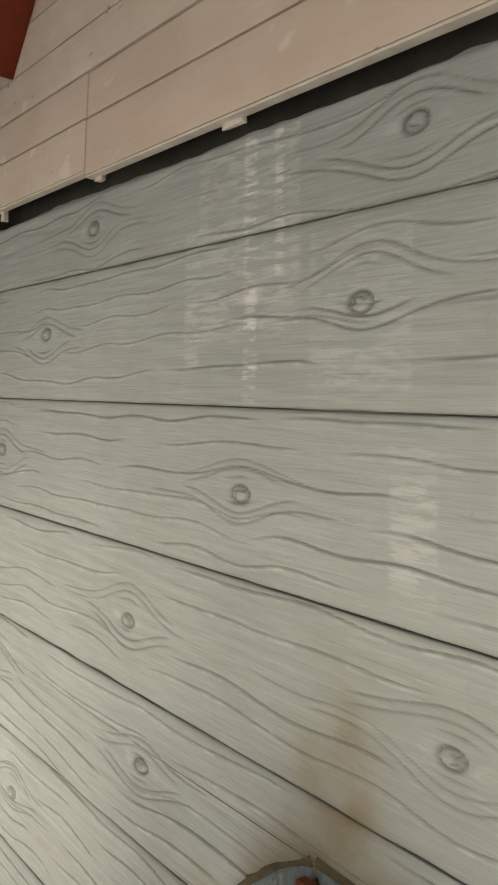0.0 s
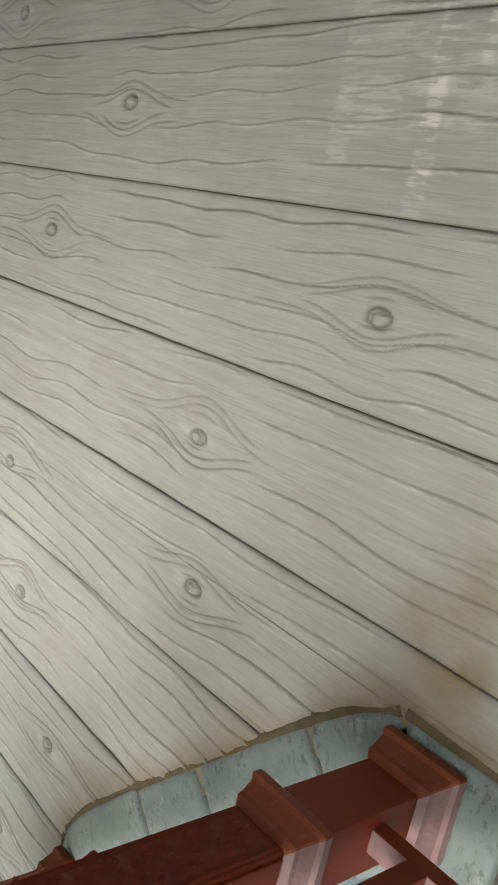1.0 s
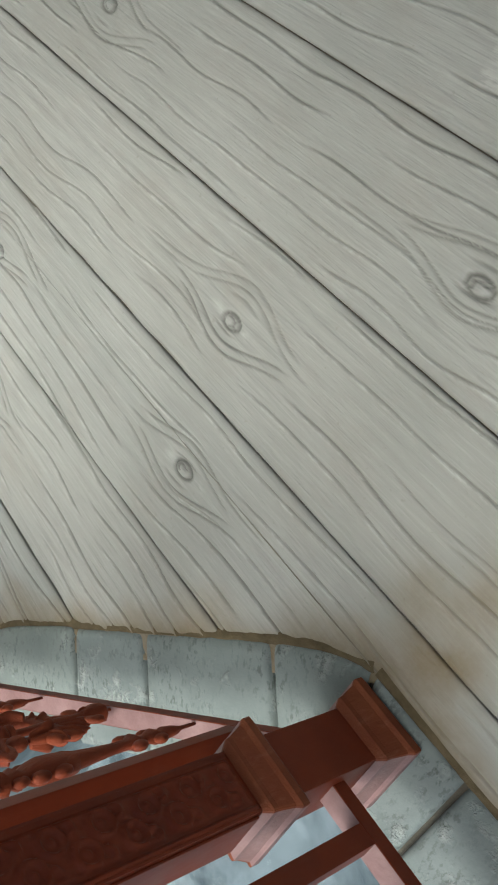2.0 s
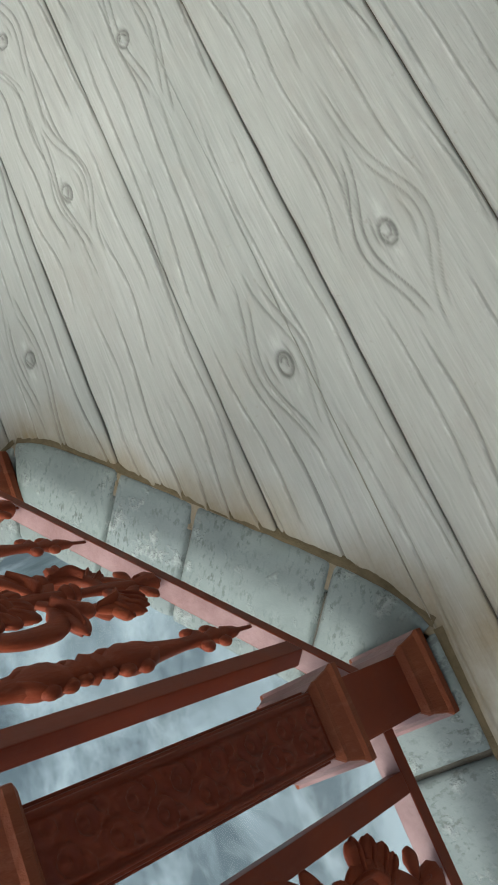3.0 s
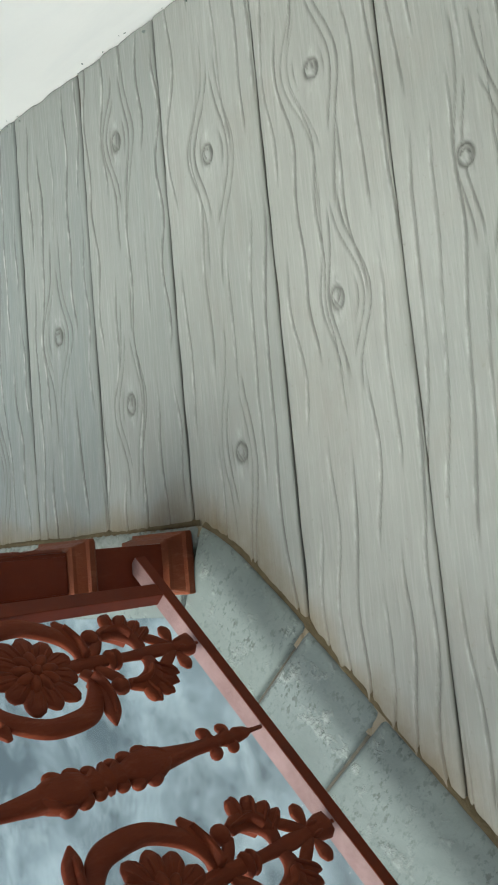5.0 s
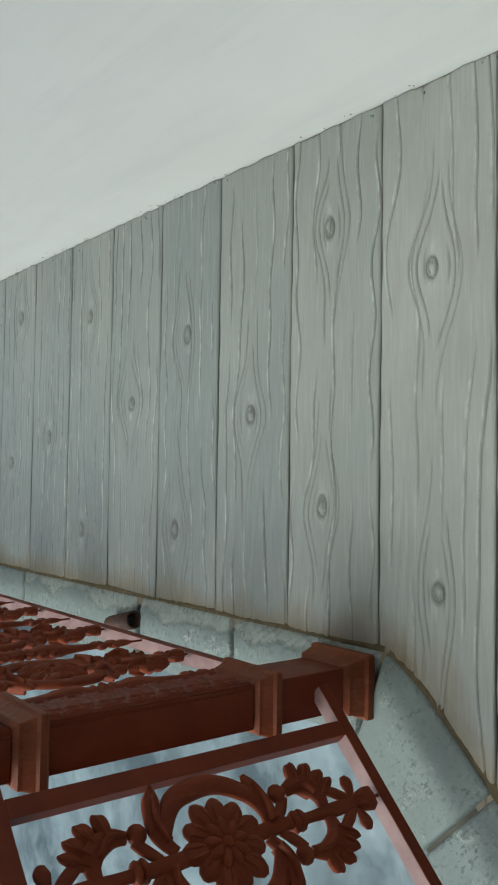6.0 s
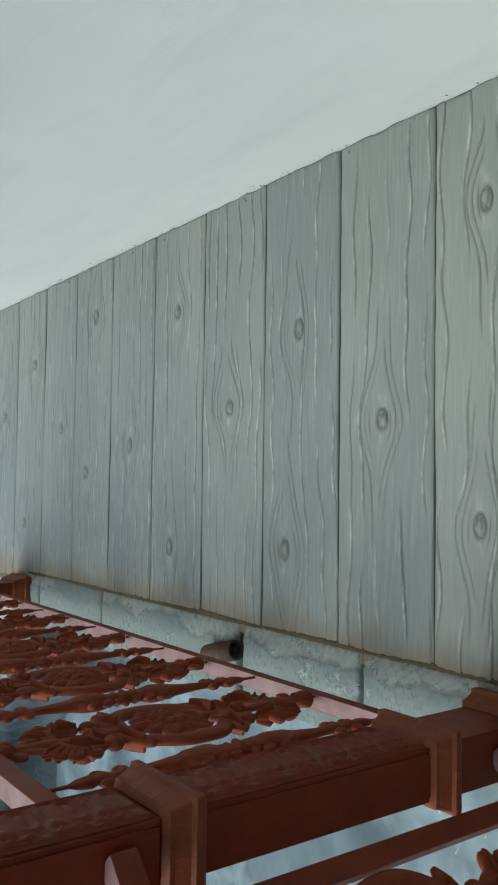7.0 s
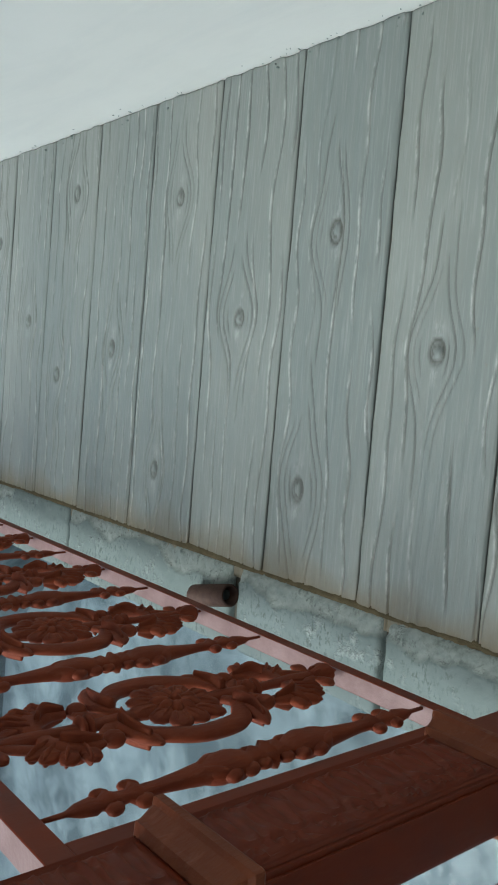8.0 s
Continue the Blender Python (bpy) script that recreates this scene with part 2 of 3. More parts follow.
KNOTS = [(1.78, 0.495), (1.69, 0.797), (1.381, 0.163), (2.293, -0.179), (2.591, 0.817), (2.402, 1.138), (2.119, 1.444), (2.848, 1.468), (3.014, 1.8),
         (2.547, 2.113), (2.297, 1.816), (2.818, 2.437), (2.2, 2.491), (2.618, 2.767), (2.968, 3.085), (2.522, 3.41), (2.166, 3.115), (1.087, -0.175),
         (0.858, 0.483), (2.031, -0.429), (0.991, -0.437), (3.05, 3.71), (2.92, 4.33), (2.61, 4.03), (2.42, 3.774), (2.19, 4.417), (2.914, 1.142), (2.575, 0.154),
         (0.2, 0.15), (-0.5, 0.5), (-0.9, -0.15), (0.1, -0.4), (2.7, 4.7), (2.4, 5.1), (3.0, 5.4), (2.95, -0.42), (3.05, 0.47)]


def wall_x(y):
    """The wall's face, a little out of square."""
    return 3.296 - 0.0088 * y


def waves(seed, n, fx, fy):
    r = np.random.RandomState(seed)
    a, b, c = r.uniform(-fx, fx, n), r.uniform(-fy, fy, n), r.uniform(0, 6.28, n)
    return lambda x, y: sum(np.sin(a[i] * x + b[i] * y + c[i]) for i in range(n)) / math.sqrt(n)


def pool_x(y):
    """Where the planks stop at the plinth."""
    return np.where(y < EDGE_C, -0.7, np.where(y < V2.y, y + EDGE_B, EDGE_A)) - np.where(y < EDGE_C, 0.0, 0.03)


def plinth_gap(x, y):
    """Distance from the plinth's foot, outside."""
    return np.maximum.reduce([x - EDGE_A, EDGE_C - y, (x - y - EDGE_B) / 1.4142 - 0.034])


def plank_mesh(n, y0, y1, seed):
    r = np.random.RandomState(seed)
    gap = 0.0013
    ny = max(int((y1 - y0) / 0.0026), 10)
    v = np.linspace(y0 + gap, y1 - gap, ny)
    xa = pool_x(v)
    xb = wall_x(v) + 0.0025 * waves(seed + 5, 5, 1, 90)(0 * v, v) - 0.004
    nx = int((xb - xa).max() / 0.0075)
    s = np.linspace(0, 1, nx)
    X = xa[:, None] + s[None, :] * (xb - xa)[:, None]
    Y = np.repeat(v[:, None], nx, 1)
    if n == 0:
        Y = Y + (0.006 * waves(7, 6, 13, 1)(X, 0 * X) + 0.0015 * waves(8, 8, 80, 1)(X, 0 * X) + 0.016 * np.maximum(waves(9, 7, 30, 1)(X, 0 * X) - 1.0, 0.0)) * ((y1 - Y) / (y1 - y0)) ** 2
    Z, groove, wear_glint = np.zeros_like(X), np.zeros_like(X), np.zeros_like(X)
    mid = (y0 + y1) / 2
    wob = waves(seed, 6, 5, 9)
    wob2 = waves(seed + 1, 6, 26, 24)
    phi = Y + 0.014 * wob(X, Y) + 0.0068 * wob2(X, Y)
    eyes = []
    for kx, ky in KNOTS:
        if y0 < ky < y1:
            d, rr, ll = phi - ky, r.uniform(0.038, 0.052), r.uniform(0.1, 0.15)
            bulge = rr * np.exp(-((X - kx) / ll) ** 2)
            eyes.append((kx, ky, np.abs(d) - bulge, np.sign(d)))
            phi = ky + np.sign(d) * np.sqrt(np.maximum(d * d - bulge ** 2, 0.0))
    inside = np.ones_like(X)
    for kx, ky, e, sg in eyes:
        inside *= np.clip(e / 0.006, 0, 1)
    steep = np.clip(np.abs(np.gradient(phi, v, axis=0)), 1.0, 7.0)
    level = y0 + r.uniform(0.015, 0.03)
    while level < y1 - 0.012:
        pos = X.min() + r.uniform(-0.3, 0.1)
        while pos < WALL_X:
            length = r.uniform(0.3, 1.1)
            end = pos + length
            fade = np.clip((X - pos) / 0.06, 0, 1) * np.clip((end - X) / 0.1, 0, 1)
            w = r.uniform(0.0013, 0.0024)
            g = np.exp(-((phi - level) / (w * steep)) ** 2) * fade * inside * r.uniform(0.65, 1.0)
            groove = np.maximum(groove, g)
            lip = fade * inside * np.exp(-((phi - level - 0.0045 * steep) / (0.003 * steep)) ** 2)
            wear_glint = np.maximum(wear_glint, lip)
            Z += 0.0007 * lip
            pos = end + r.uniform(0.03, 0.22)
        level += r.uniform(0.038, 0.082)
    for kx, ky, e, sg in eyes:
        for off, reach in ((-0.014, 0.06), (0.002, 0.2), (0.02, 0.3)):
            for side in (-1, 1):
                lo, hi = kx - reach * r.uniform(0.6, 1.15), kx + reach * r.uniform(0.6, 1.15)
                fade = np.clip((X - lo) / 0.04, 0, 1) * np.clip((hi - X) / 0.04, 0, 1) * (sg == side)
                groove = np.maximum(groove, np.exp(-((e - off) / 0.0018) ** 2) * fade * r.uniform(0.55, 1.0))
    Z -= 0.005 * groove
    for kx, ky in KNOTS:
        if y0 < ky < y1:
            a, b = r.uniform(0.021, 0.027), r.uniform(0.015, 0.019)
            rad = np.sqrt(((X - kx) / a) ** 2 + ((Y - ky) / b) ** 2)
            swirl = np.arctan2(Y - ky, X - kx)
            ring = 1.15 * np.exp(-((rad - 1) / 0.2) ** 2) + 0.95 * np.exp(-((rad - 0.5 - 0.08 * np.sin(swirl * 2 + kx * 9)) / 0.14) ** 2) * (np.sin(swirl + kx * 20) > -0.3)
            near = rad < 1.6
            # highlight wedges at the knot's two ends, put in as pale colour
            wear_glint = np.maximum(wear_glint, 0.6 * np.exp(-((np.abs(X - kx) - 2.0 * a) / (0.9 * a)) ** 2 - ((Y - ky) / (0.9 * b)) ** 2))
            groove = np.where(near, np.maximum(groove * np.clip((rad - 0.9) / 0.3, 0, 1), np.minimum(ring, 1.0)), groove)
            Z += np.where(rad < 1.7, 0.004 * np.exp(-(rad / 0.9) ** 4) - 0.005 * ring, 0)
    edge = np.minimum(Y - y0, y1 - Y) + 0.0012 * wob2(X * 2, Y)
    Z -= 0.007 * np.exp(-np.maximum(edge, 0) / 0.004)
    groove = np.maximum(groove, 0.55 * np.exp(-np.maximum(edge, 0) / 0.004))
    Z += 0.0016 * wob(X * 1.5, Y) + 0.0009 * waves(seed + 3, 8, 20, 260)(X, Y) * (0.5 + 0.5 * np.tanh(2 * wob(X, 3 * Y)))
    d = plinth_gap(X, Y)
    grime = np.clip(1 - d / np.maximum(0.095 + 0.03 * wob(X * 4, Y * 4), 0.03), 0, 1) ** 1.1
    blot = np.exp(-(((X - 1.08) / 0.09) ** 2 + ((Y - 0.66) / 0.17) ** 2)) * (0.75 + 0.35 * wob2(X * 2, Y * 2))
    grime = np.clip(np.maximum(grime, 1.25 * blot), 0, 1)
    # the planks past the corner are bluer and darker, their rubbed marks and grooves stronger
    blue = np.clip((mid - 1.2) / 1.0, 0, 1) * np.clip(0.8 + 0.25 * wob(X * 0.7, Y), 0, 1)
    wear_glint = wear_glint * (1 + 0.6 * blue)
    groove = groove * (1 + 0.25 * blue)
    # bars of reflected light across the planks, put into their colour
    floor_glint = np.zeros_like(X)
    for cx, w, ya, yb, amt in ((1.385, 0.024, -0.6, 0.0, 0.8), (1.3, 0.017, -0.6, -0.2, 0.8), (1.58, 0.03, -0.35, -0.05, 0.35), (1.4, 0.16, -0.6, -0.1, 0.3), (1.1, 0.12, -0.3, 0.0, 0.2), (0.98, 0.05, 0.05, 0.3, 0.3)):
        floor_glint = np.maximum(floor_glint, amt * np.clip((w - np.abs(X - cx + 0.06 * (Y + 0.3))) / 0.008, 0, 1) * np.clip((yb - Y) / 0.05, 0, 1) * (Y > ya))
    idx = np.arange(ny * nx).reshape(ny, nx)
    quads = np.stack([idx[:-1, :-1], idx[:-1, 1:], idx[1:, 1:], idx[1:, :-1]], -1).reshape(-1, 4)
    rim = np.concatenate([idx[0], idx[1:, -1], idx[-1, -2::-1], idx[-2:0:-1, 0]])
    m = len(rim)
    low = np.arange(m) + ny * nx
    nxt = np.roll(np.arange(m), -1)
    skirt = np.stack([rim[nxt], rim, low, low[nxt]], -1)
    top = np.stack([X, Y, Z], -1).reshape(-1, 3)
    base = top[rim].copy()
    base[:, 2] = -0.035
    co, faces = np.concatenate([top, base]), np.concatenate([quads, skirt])
    me = bpy.data.meshes.new("plank")
    me.vertices.add(len(co))
    me.vertices.foreach_set("co", co.ravel())
    me.loops.add(len(faces) * 4)
    me.loops.foreach_set("vertex_index", faces.ravel())
    me.polygons.add(len(faces))
    me.polygons.foreach_set("loop_start", np.arange(len(faces)) * 4)
    me.polygons.foreach_set("use_smooth", np.r_[np.ones(len(quads), bool), np.zeros(len(skirt), bool)])
    me.update(calc_edges=True)
    for key, val in (("groove", groove), ("grime", grime), ("floor_glint", floor_glint), ("wear_glint", wear_glint), ("blue", blue)):
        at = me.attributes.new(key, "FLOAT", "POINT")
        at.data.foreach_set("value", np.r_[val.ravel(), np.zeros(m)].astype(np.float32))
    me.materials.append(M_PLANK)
    return me


# ---- ground, floor, walls ----
bm = bmesh.new()
for x0, x1, y0, y1 in ((-60, -2.6, -60, 60), (3.5, 60, -60, 60), (-2.6, 3.5, -60, -3.4), (-2.6, 3.5, 6.2, 60)):
    bm.faces.new([bm.verts.new(p) for p in ((x0, y0, -0.05), (x1, y0, -0.05), (x1, y1, -0.05), (x0, y1, -0.05))])
for plot in (((-2.6, 0.8), (-1.7, 0.8), (-1.7, 6.2), (-2.6, 6.2)), ((-1.7, 5.17), (1.907, 5.17), (1.907, 6.2), (-1.7, 6.2)), ((1.14, 5.17), (1.907, 4.4), (1.907, 5.17)), ((3.3, -3.4), (3.5, -3.4), (3.5, 6.2), (3.3, 6.2))):
    bm.faces.new([bm.verts.new((*p, -0.05)) for p in plot])
ground = tagged(part("ground", bm, M_GROUND), "bare grey cement ground around the pool court", "ground", "", "structure")

bm = bmesh.new()
box(bm, -2.6, 3.3, -0.49, EDGE_C + 0.06, -0.3, -0.0085)
box(bm, -2.6, 3.3, -3.4, -0.49, -0.3, -0.24, 0.0, 1)
box(bm, EDGE_A - 0.06, 3.3, EDGE_C + 0.06, 6.2, -0.3, -0.0085)
box(bm, 1.3, EDGE_A - 0.06, EDGE_C + 0.06, 1.05, -0.3, -0.0085)
box(bm, 1.5, EDGE_A - 0.06, 1.05, 1.25, -0.3, -0.0085)
floor_bed = tagged(part("floor", bm, [M_SEAM, M_DARK]), "grey cement walkway cast as wide wooden planks", "floor", "", "structure")
PLANK_ROWS = [(-0.514, -PLANK)] + [(n * PLANK, (n + 1) * PLANK) for n in range(-1, 17)]
for i, (y0, y1) in enumerate(PLANK_ROWS):
    ob = new("plank", plank_mesh(i, y0, y1, 40 + i * 11))
    ob.parent = floor_bed

bm = bmesh.new()
box(bm, WALL_X, WALL_X + 0.2, -3.4, 6.3, -0.05, 3.0)
for v in bm.verts:
    v.co.x = wall_x(v.co.y) + (0.2 if v.co.x > WALL_X + 0.1 else 0.0)
tagged(part("wall_east", bm, M_WALL), "white trowelled plaster wall beside the plank walkway", "wall", "", "structure")

# unseen ceiling, added to keep sky light off the walkway near the wall
bm = bmesh.new()
box(bm, 2.2, WALL_X + 0.2, -3.4, 6.3, 3.0, 3.12)
box(bm, -2.6, 2.2, -3.4, 0.62, 3.0, 3.12)
tagged(part("ceiling", bm, M_WALL), "unseen white plaster ceiling added to shade the walkway", "ceiling", "", "structure")

# ---- curb of the pool ----
curb = tagged(new("curb"), "low grey-green cement curb of mock stone slabs round the pool", "curb", "", "structure")
CURB = 0.22


def bulge(x, length, amount):
    """How far the outer edge swells past the straight line, round at both ends."""
    d = max(min(x, length - x), 0.0)
    return amount * (1 - math.exp(-((d / 0.09) ** 1.5)))


def slab_mesh(x0, x1, cut0, cut1, seed, swell, broken):
    """A slab from x0 to x1, its outer edge at y = 0, reaching CURB inwards; cut0, cut1: mitred ends."""
    bm = bmesh.new()
    nx, ny = max(int((x1 - x0) / 0.007), 6), 30
    wv, rough_w, low = waves(seed, 8, 130, 130), waves(seed + 50, 9, 420, 420), waves(seed + 9, 5, 18, 18)
    grid = []
    layer = bm.verts.layers.float.new("raw")
    for j in range(ny + 1):
        y = CURB * (j / ny) ** 1.15
        a, b = x0 + 0.0055 + (y * 0.414 if cut0 else 0), x1 - 0.0055 - (y * 0.414 if cut1 else 0)
        row = []
        for i in range(nx + 1):
            x = a + (b - a) * i / nx
            side = min(x - a, b - x)
            chip = max(0.0, float(low(x, y)) - 0.35)
            z = 0.012 + 0.002 * float(low(x, y)) + 0.0009 * float(wv(x, y)) + 0.0016 * chip * float(rough_w(x, y))
            z -= 0.011 * math.exp(-y / 0.007) + 0.009 * math.exp(-side / 0.005) + 0.006 * math.exp(-(CURB - y) / 0.008)
            raw = 0.0
            if broken:
                # the top coat has flaked off along the outer edge
                edge = 0.052 + 0.022 * float(low(x * 1.6, 1.0)) + 0.008 * float(wv(x * 0.7, y * 0.4))
                raw = min(max((edge - y) / 0.004, 0.0), 1.0) * min(max((float(low(x * 0.45, 7.0)) + 0.55) / 0.12, 0.0), 1.0)
                z += -0.005 * raw + 0.0022 * raw * float(rough_w(x, y)) + 0.0025 * math.exp(-(((y - edge) / 0.005) ** 2)) * (raw < 0.9)
            out = bulge(x, *swell) * (1 - y / CURB)
            v = bm.verts.new((x, y - out - 0.002 * float(low(x * 2, 3.0)) * (j == 0), z))
            v[layer] = raw
            row.append(v)
        grid.append(row)
    for a, b in zip(grid, grid[1:]):
        for i in range(nx):
            bm.faces.new((a[i], a[i + 1], b[i + 1], b[i]))
    rim = grid[0] + [row[-1] for row in grid[1:]] + grid[-1][-2::-1] + [row[0] for row in grid[-2:0:-1]]
    foot = [bm.verts.new((v.co.x, v.co.y, -0.05)) for v in rim]
    for i in range(len(rim)):
        k = (i + 1) % len(rim)
        bm.faces.new((rim[k], rim[i], foot[i], foot[k]))
    return finish(bm, "slab", M_STONE)


def lay_slabs(start, along, cuts, mitre0, mitre1, seed, swell=0.0, broken=False, slot=0.0):
    turn = Matrix.Translation(start) @ Matrix.Rotation(math.atan2(along.y, along.x), 4, "Z")
    for i, (a, b) in enumerate(zip(cuts, cuts[1:])):
        ob = new("slab", slab_mesh(a, b - (slot if i == 1 else 0), mitre0 and i == 0, mitre1 and i == len(cuts) - 2, seed + i, (cuts[-1], swell), broken))
        ob.matrix_world = turn @ Matrix.Translation((0, 0, 0.0015 * math.sin(seed + 2.3 * i)))
        ob.parent = curb
        smooth(ob)
    bm = bmesh.new()
    box(bm, cuts[0], cuts[-1], 0.03, CURB - 0.004, -0.46, -0.011)
    bm.normal_update()
    for f in bm.faces:
        f.material_index = 1 if f.normal.y > 0.9 else 0
    part("core", bm, [M_DARK, M_BASIN], curb).matrix_world = turn


DIR_A, DIR_B, DIR_C = Vector((0, 1, 0)), Vector((0.7071, 0.7071, 0)), Vector((1, 0, 0))
lay_slabs(V2, DIR_A, [0.0, 0.575, 1.095, 1.995, 2.6, 2.742], True, True, 100, 0.0, True, 0.02)
lay_slabs(V1, DIR_B, [0.0, 0.22, 0.568, 0.807, 1.189], True, True, 120, 0.036)
lay_slabs(Vector((-1.5, EDGE_C, 0)), DIR_C, [0.0, 0.6, 1.15, 1.8, 2.405, 2.626], False, True, 140)
lay_slabs(V3, Vector((-0.7071, 0.7071, 0)), [0.0, 0.5, 1.19], True, True, 160)

# brown dirt gathered in the joint between floor and curb
bm = bmesh.new()
r = random.Random(5)
for start, along, length, swell in ((V2, DIR_A, 2.74, 0.0), (V1, DIR_B, 1.19, 0.036), (Vector((-1.5, EDGE_C, 0)), DIR_C, 2.62, 0.0)):
    thick = 0.009 if along is DIR_A else 0.016
    out = Vector((along.y, -along.x, 0))
    prev = None
    for i in range(int(length / 0.01) + 1):
        p = start + along * (i * 0.01) + out * bulge(i * 0.01, length, swell)
        w = thick + 0.005 * noise.noise(p * 7) + 0.002 * noise.noise(p * 40)
        row = [bm.verts.new(p + out * d + Vector((0, 0, z))) for d, z in ((w + 0.003, -0.004), (w * 0.6, 0.002), (-0.001, 0.003), (-0.004, 0.001))]
        if prev:
            for k in range(3):
                bm.faces.new((prev[k], row[k], row[k + 1], prev[k + 1]))
        prev = row
tagged(smooth(part("dirt_line", bm, M_DIRT)), "brown mossy dirt gathered along the curb's foot", "dirt", "", "stuff")

# drain pipe
bm = bmesh.new()
ring = []
for rad, d in ((0.03, 0.14), (0.03, -0.012), (0.024, -0.012), (0.024, 0.14)):
    ring.append([bm.verts.new((d, rad * math.cos(k * math.pi / 8), rad * math.sin(k * math.pi / 8))) for k in range(16)])
for a, b in zip(ring, ring[1:]):
    for k in range(16):
        bm.faces.new((a[k], a[(k + 1) % 16], b[(k + 1) % 16], b[k]))
pipe = tagged(smooth(part("drain_pipe", bm, M_PIPE)), "short rusty drain pipe lying on the curb", "pipe")
pipe.matrix_world = Matrix.Translation((1.89, 2.685, 0.03)) @ Matrix.Rotation(radians(104), 4, "Z")

# ---- pool ----
bm = bmesh.new()
box(bm, -1.6, 1.85, 0.88, 5.1, -0.5, -0.44)
tagged(part("pool_basin", bm, M_BASIN), "blue-grey painted pool bottom with pale cloudy patches", "pool basin", "", "structure")
bm = bmesh.new()
bm.faces.new([bm.verts.new((*p, -0.16)) for p in ((-1.6, 0.96), (1.03, 0.96), (1.765, 1.69), (1.765, 4.25), (1.03, 4.98), (-1.6, 4.98))])
water = tagged(part("water", bm, M_WATER), "clear rippled pool water reflecting the pale sky", "water", "", "structure")
water.visible_shadow = False
bm = bmesh.new()
box(bm, -1.7, -1.5, 0.77, 5.2, -0.48, 0.01)
box(bm, -1.5, 1.14, 4.97, 5.17, -0.48, 0.008)
tagged(part("pool_wall", bm, M_STONE), "plain grey cement wall closing the pool", "wall", "", "structure")


# ---- railing ----
def spindle_mesh():
    prof = [(0, .004), (.05, .005), (.07, .012), (.1, .016), (.115, .011), (.13, .02), (.15, .013), (.17, .011), (.185, .022), (.2, .013), (.24, .013), (.29, .017), (.34, .022), (.375, .029), (.41, .031), (.435, .025), (.455, .016), (.47, .025), (.485, .016), (.5, .03)]
    prof += [(1 - a, b) for a, b in prof[-2::-1]]
    h = TOP_Z - RAIL_Z - 0.025
    bm = bmesh.new()
    sweep(bm, [(0, a * h) for a, b in prof], [b for a, b in prof], 0.62, 10)
    for a, rr in ((.13, .012), (.19, .013), (.385, .015), (.43, .014), (.47, .012), (.53, .012), (.57, .014), (.615, .015), (.81, .013), (.87, .012)):
        for sx in (-1, 1):
            bud(bm, sx * rr * 1.7, a * h, rr, 1.3, sx * 0.5)
    for a, turn in ((.35, .5), (.65, math.pi - .5)):
        for sx in (-1, 1):
            bud(bm, sx * .014, a * h, .011, 3.0, sx * turn, 1.4)
    return finish(bm, "spindle", M_CARVE)


def flower_mesh():
    h = (TOP_Z - RAIL_Z - 0.025) / 2
    bm = bmesh.new()
    for k in range(11):
        a = 2 * math.pi * k / 11
        far = 0.049 + 0.005 * math.sin(5 * a + 1)
        bud(bm, far * math.sin(a), far * math.cos(a), 0.0205, 1.5, a, 0.5)
        for off in (-0.13, 0.13):
            bud(bm, far * math.sin(a + off), far * math.cos(a + off), 0.004, 6.0, a + off * 0.6, 3.2)
    for k in range(9):
        a = 2 * math.pi * (k + 0.4) / 9
        bud(bm, 0.024 * math.sin(a), 0.024 * math.cos(a), 0.0115, 1.9, a, 1.6)
    bud(bm, 0, 0, 0.012, 1, 0, 2.0)
    bud(bm, 0, 0, 0.064, 1, 0, 0.13)
    me = finish(bm, "flower", M_CARVE)
    me.transform(Matrix.Translation((0, -0.003, h + 0.02)) @ Matrix.Diagonal((1.1, 1, 1.1, 1)))
    return me


